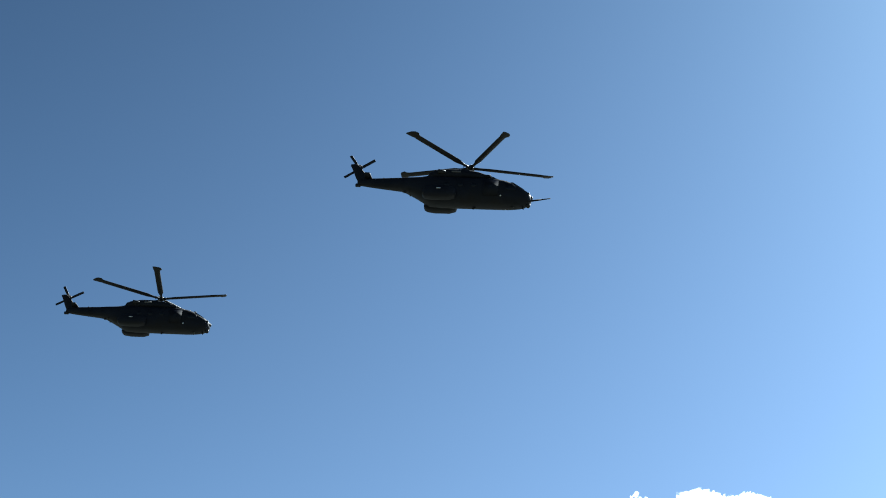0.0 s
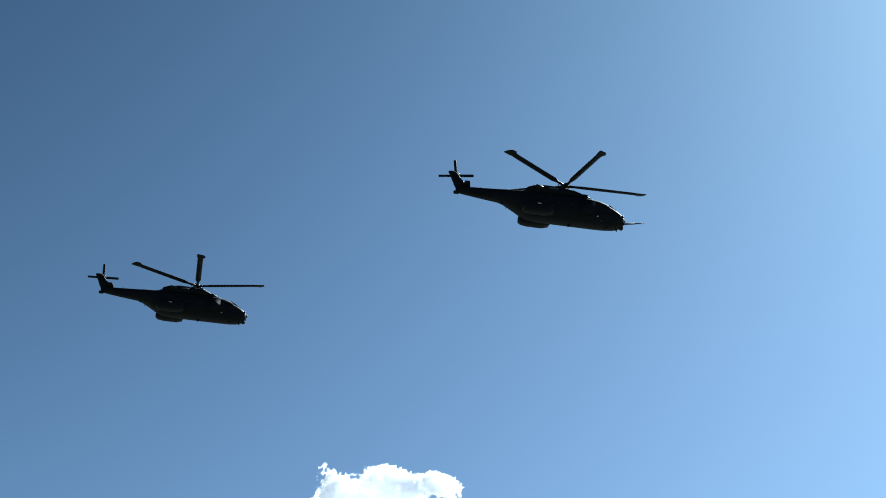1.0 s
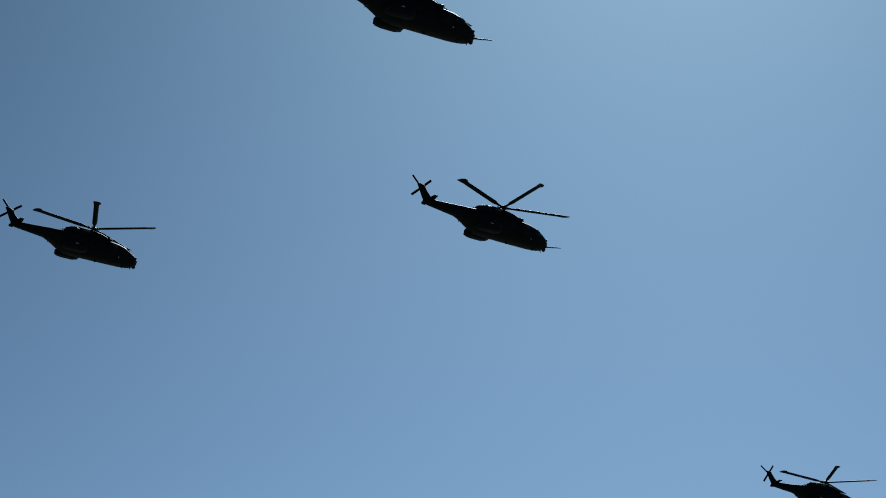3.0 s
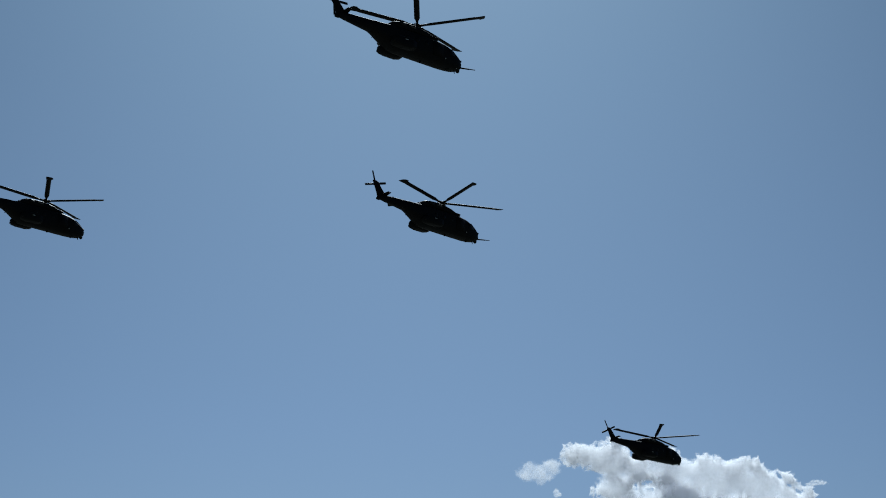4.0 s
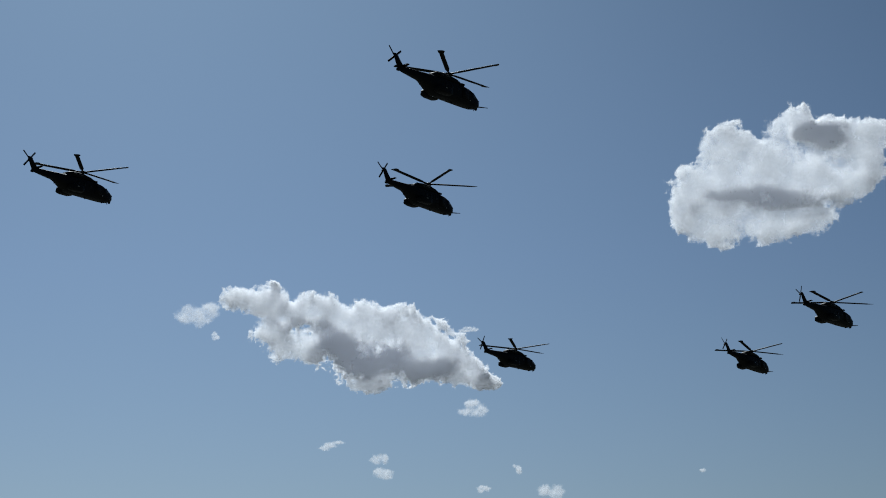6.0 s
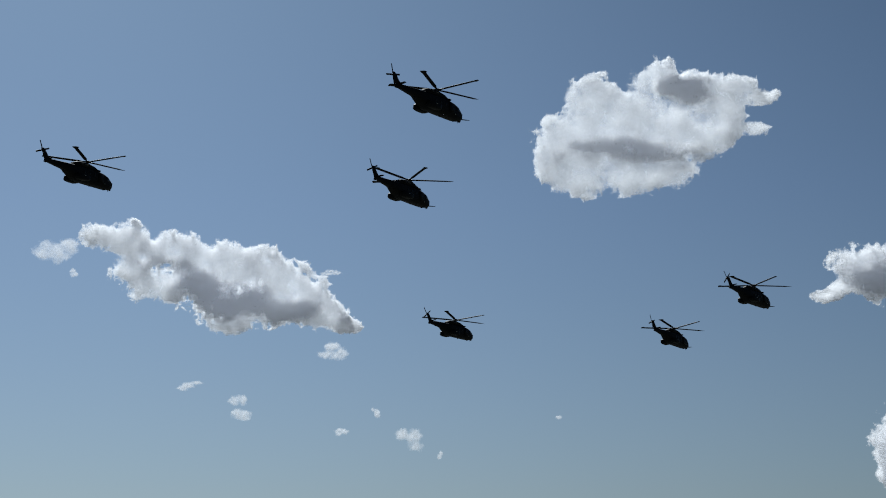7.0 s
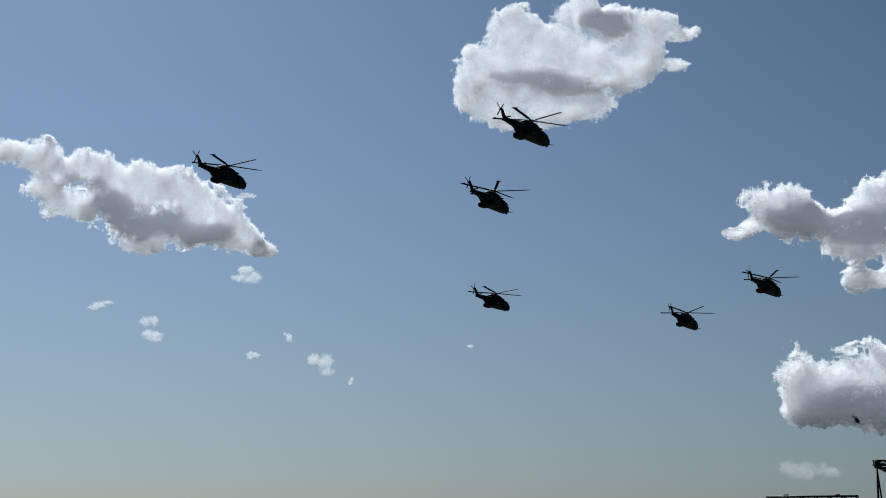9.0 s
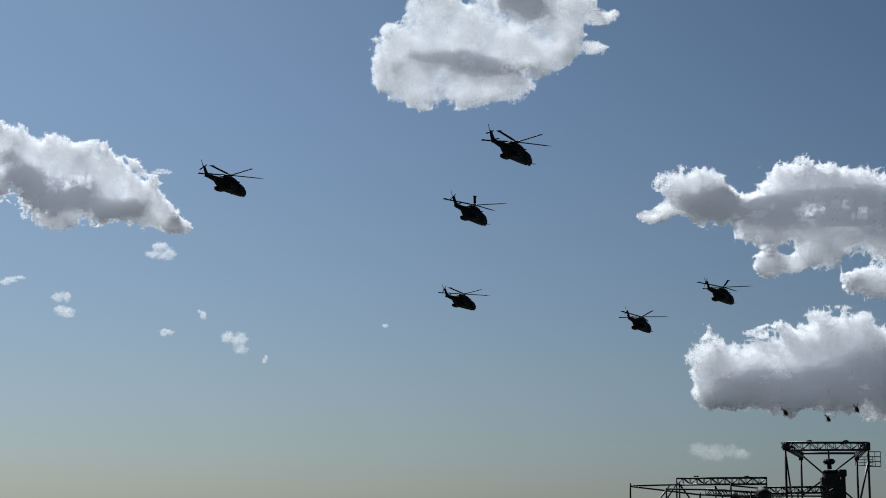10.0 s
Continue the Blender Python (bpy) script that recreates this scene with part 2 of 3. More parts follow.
    for k in range(4):
        b = part("blade", blade_mesh(0.15, 2.02, 0.34, False), blade_paint, rotor)
        b.matrix_basis = pose(0, 0, 0, 0, 0, 90 * k) @ pose(0, 0, 0, 8, 0, 0)
    # sponsons and gear
    for s in (-1, 1):
        sponson = part("sponson", loft([(-1.3, 0.15, 0.75, 0.3, s * 1.45), (-1.5, -0.12, 0.95, 0.6, s * 1.55), (-2.2, -0.28, 1.12, 0.72, s * 1.58), (-3.9, -0.28, 1.1, 0.72, s * 1.58),
                                        (-4.7, -0.2, 0.95, 0.64, s * 1.52), (-5.0, 0.05, 0.62, 0.34, s * 1.5)], 18, 4.0), paint, heli)
        for yy in (1.42, 1.78):
            part("main_wheel", tube((-4.25, s * yy - 0.11, 0.12), (-4.25, s * yy + 0.11, 0.12), 0.36, 18), rubber, sponson)
        part("flare_box", box(-4.95, -4.7, s * 1.9 - 0.14, s * 1.9 + 0.14, 0.0, 0.3, 0.02), dark_metal, sponson)
        part("stencil", box(-3.4, -2.95, s * 2.295 - 0.012, s * 2.295 + 0.012, 0.55, 0.68, 0), pale_paint, sponson, "pale stencilled panel")
        part("cabin_door", box(1.6, 3.3, s * 1.47 - 0.03, s * 1.47 + 0.03, 0.35, 2.2, 0.02), paint, heli)
        for x in (2.45, 0.6, -0.9, -2.4):
            part("cabin_window", ball(x, s * 1.435, 1.6, 0.29, 1, 0.3, 1), dark_glass, heli, "small rounded cabin window")
        part("cockpit_side_window", slab([(5.2, s * 1.25, 1.15), (4.1, s * 1.40, 1.15), (4.05, s * 1.33, 2.1), (4.75, s * 1.2, 2.0), (5.2, s * 1.17, 1.7)], 0.05, (0.12, s, 0.1)), dark_glass, heli)
        part("windshield", slab([(6.25, s * 0.1, 1.62), (6.12, s * 0.74, 1.54), (5.0, s * 0.95, 2.2), (5.0, s * 0.1, 2.36)], 0.05, (0.5, s * 0.12, 0.85)), glass, heli, "dark sloping windshield pane")
        part("fuselage_light", ball(3.6, s * 1.43, 0.35, 0.09), pale_paint, heli)
        part("nose_antenna", ball(6.6, s * 0.6, 1.1, 0.17), dark_metal, heli)
    for y in (-0.16, 0.16):
        part("nose_wheel", tube((4.85, y - 0.09, -0.3), (4.85, y + 0.09, -0.3), 0.2, 16), rubber, heli)
    part("chin_turret", ball(6.6, 0, 0.0, 0.27, 1, 1, 1.2), dark_metal, heli)
    part("nose_sensor", ball(6.92, 0, 0.88, 0.22, 0.8, 1.4, 1), dark_metal, heli)
    part("blade_antenna", slab([(6.1, 0, -0.12), (5.85, 0, -0.12), (6.05, 0, -0.55), (6.15, 0, -0.55)], 0.05, (0, 1, 0)), dark_metal, heli)
    part("belly_antenna", slab([(0.9, 0.2, -0.3), (0.5, 0.2, -0.3), (0.5, 0.2, -0.6), (0.7, 0.2, -0.6)], 0.05, (0, 1, 0)), dark_metal, heli)
    part("roof_antenna", tube((4.1, 0.0, 2.6), (4.05, 0, 2.98), 0.06, 8), dark_metal, heli)
    for x, h in ((-9.6, 0.26), (-8.0, 0.18)):
        part("boom_antenna", loft([(x + 0.16, 2.6, 2.72 + h * 0.5, 0.05), (x, 2.6, 2.72 + h, 0.09), (x - 0.16, 2.6, 2.72 + h * 0.6, 0.05)], 10, 2), dark_metal, heli)
    part("hook_guard", box(-7.25, -7.05, -0.12, 0.12, 1.12, 1.4, 0.03), dark_metal, heli)
    part("rescue_hoist", tube((1.7, -1.25, 2.86), (2.4, -1.25, 2.84), 0.15, 12), paint, heli)
    part("wiper_box", ball(4.75, -0.35, 2.5, 0.16, 1.4, 1, 0.8), dark_metal, heli)
    part("roof_light", ball(-3.4, 0, 3.95, 0.12), dark_metal, heli)
    part("exhaust_fairing", loft([(-4.2, 2.8, 3.1, 0.3, -0.3), (-5.0, 2.75, 3.05, 0.3, -0.3), (-5.8, 2.7, 2.9, 0.16, -0.3)], 12, 2.4), paint, heli)
    if probe:
        arm = part("refuelling_probe", tube((6.0, -0.6, 0.08), (8.05, -0.6, 0.44), 0.11, 12, 0.09), paint, heli)
        part("probe_tip", tube((8.05, -0.6, 0.44), (9.05, -0.6, 0.62), 0.07, 10, 0.055), dark_metal, arm)
    # main rotor
    bm = tube((0, 0, -0.75), (0, 0, 0.1), 0.2, 14)
    tube_into(bm, (0, 0, -0.12), (0, 0, 0.16), 0.46, 18, 0.34)
    bmesh.ops.create_uvsphere(bm, u_segments=14, v_segments=8, radius=0.34, matrix=Matrix.Translation((0, 0, 0.14)) @ Matrix.Diagonal((1, 1, 0.55, 1)))
    rotor = part("main_rotor", bm, dark_metal, heli)
    rotor.matrix_basis = ROTOR_REST
    for k in range(5):
        turn = pose(0, 0, 0, 0, 0, 72 * k) @ pose(0, 0, 0, 0, -3, 0)
        b = part("blade", blade_mesh(0.36, 9.3, 0.74), blade_paint, rotor)
        b.matrix_basis = turn @ pose(0, 0, 0, 9, 0, 0)
        bm = tube((0.3, 0, 0), (1.15, 0, 0), 0.17, 12, 0.13)
        tube_into(bm, (0.75, -0.16, 0.02), (0.75, -0.42, -0.1), 0.05, 8)
        part("blade_cuff", bm, dark_metal, rotor).matrix_basis = turn
    return heli


def light_helicopter():
    """Small single-engined helicopter on skids, +x forward."""
    heli = tagged(new("light_helicopter"), "dark small light helicopter on skids flying far away", "helicopter", "distant light helicopters")
    body = part("fuselage", loft([(3.0, 0.9, 1.1, 0.15), (2.6, 0.6, 1.6, 0.6), (1.8, 0.45, 2.1, 0.9), (0.6, 0.4, 2.3, 1.0), (-0.8, 0.5, 2.3, 0.9), (-1.8, 0.95, 2.2, 0.6),
                                  (-2.6, 1.4, 2.0, 0.3), (-6.5, 1.65, 1.95, 0.14)], 18, 2.4), camo_grey, heli)
    part("engine_cowling", loft([(0.9, 2.1, 2.3, 0.3), (0.3, 2.1, 2.75, 0.5), (-1.2, 2.0, 2.7, 0.48), (-2.0, 1.9, 2.2, 0.2)], 14, 2.4), camo_grey, heli)
    part("windshield", loft([(2.75, 1.1, 1.5, 0.5), (2.3, 1.2, 1.95, 0.82), (1.7, 1.3, 2.14, 0.9)], 14, 2.2), glass, body)
    part("tail_fin", slab([(-6.1, 0, 1.7), (-6.8, 0, 3.0), (-7.1, 0, 3.0), (-6.6, 0, 0.9), (-6.4, 0, 0.9)], 0.1, (0, 1, 0)), camo_grey, heli)
    part("tailplane", slab([(-5.0, -1.2, 1.8), (-5.0, 1.2, 1.8), (-5.4, 1.2, 1.8), (-5.4, -1.2, 1.8)], 0.07, (0, 0, 1)), camo_grey, heli)
    for s in (-1, 1):
        part("skid", tube((2.0, s * 1.05, 0), (-1.6, s * 1.05, 0), 0.07), dark_metal, heli)
        for x in (1.1, -0.8):
            part("skid_strut", tube((x, s * 0.6, 0.6), (x, s * 1.05, 0.0), 0.05), dark_metal, heli)
    rotor = part("main_rotor", tube((0, 0, -0.5), (0, 0, 0.1), 0.14, 12), dark_metal, heli)
    rotor.matrix_basis = pose(0, 0, 3.1, 0, 4, 0)
    for k in range(3):
        b = part("blade", blade_mesh(0.1, 4.9, 0.2, False), blade_paint, rotor)
        b.matrix_basis = pose(0, 0, 0, 0, 0, 120 * k) @ pose(0, 0, 0, 0, -2, 0)
    tail = part("tail_rotor", tube((0, 0, -0.1), (0, 0, 0.1), 0.08, 10), dark_metal, heli)
    tail.matrix_basis = pose(-6.6, 0.2, 1.9, 90, 0, 0)
    for k in range(2):
        part("blade", blade_mesh(0.05, 0.93, 0.2, False), blade_paint, tail).matrix_basis = pose(0, 0, 0, 0, 0, 180 * k)
    return heli


# Ground.
def ground():
    bm = bmesh.new()
    n = 48
    ring = [[bm.verts.new((r * math.cos(2 * math.pi * k / n), r * math.sin(2 * math.pi * k / n), 0)) for k in range(n)] for r in (30, 150, 700, 4800)]
    bm.faces.new(ring[0])
    for r0, r1 in zip(ring, ring[1:]):
        for k in range(n):
            bm.faces.new((r0[k], r1[k], r1[(k + 1) % n], r0[(k + 1) % n]))
    return tagged(part("ground", bm, grass, None), "open mown grass field", "ground", kind="structure")


ground()


# Clouds: layers of droplets in soft lobes, roughened by billowing noise.
def lattice_noise(x, y, z, seed):
    """Smooth value noise of the coordinate arrays, -1 to 1."""
    table = np.random.RandomState(seed).uniform(-1, 1, (64, 64, 64)).astype(np.float32)
    i, j, k = np.floor(x).astype(np.int32), np.floor(y).astype(np.int32), np.floor(z).astype(np.int32)
    u, v, w = x - i, y - j, z - k
    u, v, w = u * u * (3 - 2 * u), v * v * (3 - 2 * v), w * w * (3 - 2 * w)
    out = 0
    for di in (0, 1):
        for dj in (0, 1):
            for dk in (0, 1):
                wgt = (u if di else 1 - u) * (v if dj else 1 - v) * (w if dk else 1 - w)
                out = out + wgt * table[(i + di) & 63, (j + dj) & 63, (k + dk) & 63]
    return out


def cloud(lobes, distance, label, seed, step=2.2, rough=0.95, thick=0.6, group="", cores=(), mat=None):
    """A bank of droplets in domed layers, torn by billowing noise.
    lobes: azimuth, elevation, half width and half height in degrees, as seen from the field; distance in metres."""
    az0 = sum(l[0] for l in lobes) / len(lobes)
    el0 = sum(l[1] for l in lobes) / len(lobes)
    per = distance * radians(1)
    L = [((l[0] - az0) * per * math.cos(radians(el0)), (l[1] - el0) * per, l[2] * per, l[3] * per) for l in lobes]
    rnd = random.Random(seed)
    if len(L) < 3:  # a scrap: ragged clumps about its middle
        L = [(cx + rx * rnd.uniform(-0.6, 0.6), cz + rz * rnd.uniform(-0.55, 0.55), rx * rnd.uniform(0.3, 0.6), rz * rnd.uniform(0.35, 0.65)) for cx, cz, rx, rz in L for k in range(5)]
    heart = [((l[0] - az0) * per * math.cos(radians(el0)), (l[1] - el0) * per, l[2] * per, l[3] * per) for l in cores]
    unit = sum(l[3] for l in L) / len(L)
    pad = 1.1 * unit
    gx = np.arange(min(l[0] - l[2] for l in L) - pad, max(l[0] + l[2] for l in L) + pad, step)
    gz = np.arange(min(l[1] - l[3] for l in L) - pad, max(l[1] + l[3] for l in L) + pad, step)
    x, z = np.meshgrid(gx, gz, indexing="ij")
    rim = sum(np.exp(np.clip((1 - np.sqrt(((x - cx) / rx) ** 2 + ((z - cz) / rz) ** 2)) * 5.0, -12, 12)) for cx, cz, rx, rz in L)
    rim = np.log(np.maximum(rim, 1e-6)) / 5.0
    dome = 0.3 + 0.7 * np.tanh(1.2 * np.clip(rim + 0.3, 0, None))
    bulk = 0.5 * np.tanh(rim * 1.9) + 1.2 * np.clip(rim + 0.25, -1, 0)
    firm = 1 - 0.65 * np.tanh(2.2 * np.clip(rim, 0, None))
    a, e = radians(az0), radians(el0)
    way = Vector((math.sin(a) * math.cos(e), math.cos(a) * math.cos(e), math.sin(e)))
    thing = tagged(new("cloud"), label, "cloud", group, "structure")
    thing.matrix_basis = Matrix.Translation(way * distance) @ pose(0, 0, 0, math.degrees(e), 0, -az0).to_quaternion().to_matrix().to_4x4()
    count = 6 if len(lobes) > 2 else 3
    for layer in range(count):
        share = -1 + 2 * layer / (count - 1)
        y = share * dome * unit * 0.75
        # the dense heart lies on the near, shaded side
        deep = sum((np.clip(1.5 - np.sqrt(((x - cx) / rx) ** 2 + ((z - cz) / rz) ** 2), 0, 1) for cx, cz, rx, rz in heart), 0 * x)
        pts = [c / unit for c in (x, 0.5 * y, z)]
        warp = 0.35 * lattice_noise(*(p * 1.7 + 5.1 for p in pts), seed * 7 + 91)
        fine, size, amp = 0, 1.0, 0.42
        for o in range(7):
            if unit / size < 1.2 * step:
                break
            v = lattice_noise(*(p * size + 17.3 * o + warp for p in pts), seed * 7 + o)
            fine = fine + amp * (v if o < 1 else (0.45 - 1.5 * np.abs(v)))
            size, amp = size * 2.05, amp * 0.7
        body = bulk - 0.12 * share * share + rough * firm * fine - 0.05
        lump = lattice_noise(*(p * 1.3 + 3.7 for p in pts), seed * 7 + 51) + 0.6 * lattice_noise(*(p * 2.9 + 8.2 for p in pts), seed * 7 + 52)
        density = thick * np.clip(body * (3.0 if mat else 11.0), 0, 1) * np.clip(0.78 + 0.30 * lump + 0.40 * fine, 0.42, 1.2)
        if heart and share < 0.7:
            density += np.clip(body * 4, 0, 1) * 0.95 * np.clip(1.5 * np.minimum(deep, 1.1) + 0.6 * fine + 0.25 * lump - 0.26, 0, 0.97)
        keep = density > 0
        quad = keep[:-1, :-1] | keep[1:, :-1] | keep[1:, 1:] | keep[:-1, 1:]
        ids = np.arange(x.size).reshape(x.shape)
        faces = np.stack([ids[:-1, :-1][quad], ids[1:, :-1][quad], ids[1:, 1:][quad], ids[:-1, 1:][quad]], 1)
        used, faces = np.unique(faces, return_inverse=True)
        verts = np.stack([x.ravel()[used], y.ravel()[used], z.ravel()[used]], 1)
        mesh = bpy.data.meshes.new("cloud_layer")
        mesh.from_pydata(verts.tolist(), [], faces.reshape(-1, 4).tolist())
        mesh.polygons.foreach_set("use_smooth", [True] * len(mesh.polygons))
        mesh.attributes.new("droplets", "FLOAT", "POINT").data.foreach_set("value", density.ravel()[used].astype(np.float32))
        mesh.materials.append(mat or cloud_white)
        new("cloud_layer", mesh).parent = thing
    return thing


LONG_CLOUD = [(30.40, 13.87, 0.62, 0.44), (31.24, 13.66, 0.83, 0.59), (31.55, 12.75, 0.77, 0.55), (32.30, 12.21, 0.83, 0.59), (32.46, 13.33, 0.83, 0.56), (33.40, 13.26, 0.93, 0.59),
              (34.44, 13.09, 0.93, 0.60), (33.89, 12.34, 1.11, 0.84), (35.01, 12.82, 1.03, 0.78), (36.15, 12.56, 1.03, 0.78), (37.11, 12.01, 0.84, 0.71), (35.03, 11.61, 1.12, 0.71),
              (36.54, 11.63, 1.12, 0.64), (37.87, 11.35, 0.75, 0.56), (38.73, 10.92, 0.45, 0.24), (34.76, 10.96, 0.74, 0.28), (36.14, 13.31, 0.26, 0.19)]
LONG_HEART = [(32.66, 12.91, 0.78, 0.26), (33.80, 12.25, 0.59, 0.46), (34.28, 11.66, 0.97, 0.48), (35.02, 11.99, 0.84, 0.41), (36.73, 11.44, 0.94, 0.32)]
ROUND_CLOUD = [(47.00, 18.36, 0.60, 0.45), (45.80, 17.59, 0.34, 0.26), (47.68, 18.05, 1.12, 0.75), (49.46, 18.62, 0.93, 0.71), (50.62, 18.29, 0.93, 0.65), (52.07, 18.20, 0.83, 0.52),
               (53.11, 17.90, 0.59, 0.33), (52.86, 16.90, 0.56, 0.30), (51.55, 17.50, 0.93, 0.71), (46.27, 16.89, 0.94, 0.71), (47.84, 17.02, 1.50, 1.12), (49.59, 17.04, 1.68, 1.21),
               (51.12, 16.68, 1.12, 0.84), (46.82, 15.84, 1.13, 0.75), (48.37, 15.69, 1.50, 0.75), (49.92, 15.72, 1.12, 0.67), (45.66, 16.25, 0.47, 0.75)]
ROUND_HEART = [(50.34, 18.49, 0.84, 0.32), (50.90, 18.05, 0.56, 0.24), (47.83, 16.70, 0.94, 0.22), (49.56, 16.33, 1.40, 0.28)]
FIRST_CLOUD = [(-12.01, 19.78, 1.09, 0.73), (-13.05, 19.27, 1.27, 1.09), (-11.03, 19.63, 0.91, 0.55), (-9.85, 20.06, 0.64, 0.40), (-10.12, 18.74, 1.37, 0.73), (-11.36, 18.22, 1.45, 0.73),
               (-8.59, 18.73, 0.64, 0.46), (-5.83, 18.28, 0.92, 0.59), (-7.33, 17.95, 1.01, 0.59), (-8.59, 17.45, 1.65, 0.73), (-4.78, 17.64, 0.83, 0.52), (-12.46, 16.99, 1.62, 1.08),
               (-10.24, 17.08, 1.64, 0.73), (-6.47, 17.30, 1.66, 0.74), (-3.97, 17.34, 0.37, 0.22), (-9.86, 15.86, 2.90, 0.91), (-11.80, 20.25, 0.7, 0.42), (-9.75, 20.15, 0.6, 0.34)]
RIGHT_CLOUD = [(55.83, 12.20, 0.85, 0.66), (56.59, 12.27, 0.94, 0.60), (54.87, 11.33, 0.47, 0.23), (55.4, 11.6, 0.6, 0.34), (56.3, 11.6, 0.9, 0.5), (57.50, 11.50, 1.32, 0.66), (59.38, 12.08, 1.32, 0.90),
               (60.85, 12.01, 1.32, 0.75), (62.11, 11.68, 0.94, 0.75), (58.97, 10.80, 1.69, 0.66), (60.80, 10.73, 1.69, 0.85), (62.42, 10.66, 1.13, 1.13),
               (59.20, 9.59, 0.94, 0.41), (60.40, 10.01, 0.94, 0.47), (62.16, 8.85, 1.04, 0.53), (63.51, 10.97, 1.69, 1.51)]
LOW_CLOUD = [(56.62, 6.42, 0.75, 1.04), (57.90, 6.30, 1.32, 0.85), (59.19, 6.74, 1.32, 0.75), (60.46, 6.89, 1.32, 1.04), (61.71, 6.67, 1.13, 1.04),
             (60.06, 5.62, 2.07, 0.75), (58.24, 5.47, 1.51, 0.47), (62.94, 6.28, 1.69, 1.32), (62.01, 5.39, 1.13, 0.75), (57.15, 5.58, 1.11, 0.56),
             (58.96, 5.27, 1.29, 0.59), (60.76, 5.24, 1.46, 0.69)]
cloud(LONG_CLOUD, 3100, "long ragged white cumulus cloud with a grey underside", 3, 1.3, thick=0.55, cores=LONG_HEART)
cloud(ROUND_CLOUD, 2500, "bright rounded white cumulus cloud with torn edges", 5, 1.2, thick=0.46, cores=ROUND_HEART)
cloud(FIRST_CLOUD, 2300, "sunlit white cumulus cloud with a bubbling top", 8, 1.3, thick=0.85, cores=[(-10.6, 19.1, 1.3, 0.2), (-11.4, 18.6, 1.1, 0.24), (-9.4, 18.1, 1.1, 0.22), (-7.6, 17.1, 1.5, 0.26), (-11.5, 17.6, 0.9, 0.28)])
cloud(RIGHT_CLOUD, 3500, "broad grey-bellied cumulus cloud with two domed tops", 11, 1.6, thick=0.72, cores=[(56.86, 11.84, 1.04, 0.45), (59.35, 11.31, 2.07, 0.56), (61.01, 11.42, 1.69, 0.49), (62.45, 11.21, 1.13, 0.75)])
cloud(LOW_CLOUD, 4300, "low pale cumulus bank near the horizon", 14, 2.0, thick=0.78, cores=[(59.87, 5.58, 2.26, 0.60), (61.67, 5.76, 1.51, 0.75), (58.07, 5.80, 1.13, 0.49), (59.0, 5.3, 2.2, 0.4)])
cloud([(56.72, 3.50, 0.94, 0.34), (56.08, 3.62, 0.38, 0.26), (57.45, 3.40, 0.47, 0.19)], 4400, "faint hazy cloud low over the horizon", 17, 2.4, rough=0.6, thick=0.08, mat=cloud_soft)
PUFFS = [[(29.01, 13.31, 0.75, 0.49)], [(29.62, 12.60, 0.19, 0.15)], [(38.16, 10.05, 0.60, 0.30)], [(33.44, 8.93, 0.41, 0.19)], [(35.11, 8.36, 0.41, 0.26), (35.12, 7.94, 0.49, 0.23)],
         [(38.49, 7.36, 0.26, 0.17)], [(39.62, 8.02, 0.15, 0.24)], [(40.75, 7.04, 0.49, 0.45)], [(41.83, 6.54, 0.17, 0.15)], [(45.75, 7.71, 0.13, 0.11)], [(38.10, 12.65, 0.41, 0.11)]]
for n, lobes in enumerate(PUFFS):
    cloud(lobes, 3300, "small torn white scrap of cloud", 20 + n, 1.2, rough=0.75, thick=0.36, mat=cloud_soft, group="cloud scraps")


# Stage: lattice tower with hung loudspeakers, and the roof scaffold beside it. Built square to one heading.
STAGE = pose(0, 0, 0, 0, 0, -47.7)


def lattice_beam(parent, a, b, size, mat, name="truss_beam"):
    """Box truss from a to b (its top middle line): four chords and zig-zag braces."""
    a, b = Vector(a), Vector(b)
    along = (b - a).normalized()
    side = along.cross(Vector((0, 0, 1))).normalized() * size / 2
    down = Vector((0, 0, -size))
    bm = bmesh.new()
    for s in (-1, 1):
        for d in (0, 1):
            tube_into(bm, a + side * s + down * d, b + side * s + down * d, 0.052, 8)
    n = max(2, round((b - a).length / (size * 1.1)))
    for k in range(n):
        p, q = a.lerp(b, k / n), a.lerp(b, (k + 1) / n)
        for s in (-1, 1):
            lo, hi = (0, 1) if k % 2 else (1, 0)
            tube_into(bm, p + side * s + down * lo, q + side * s + down * hi, 0.024, 6)
            tube_into(bm, p + side * s, p + side * s + down, 0.02, 6)
        tube_into(bm, p + side, q - side, 0.015, 6)
    return part(name, bm, mat, parent)


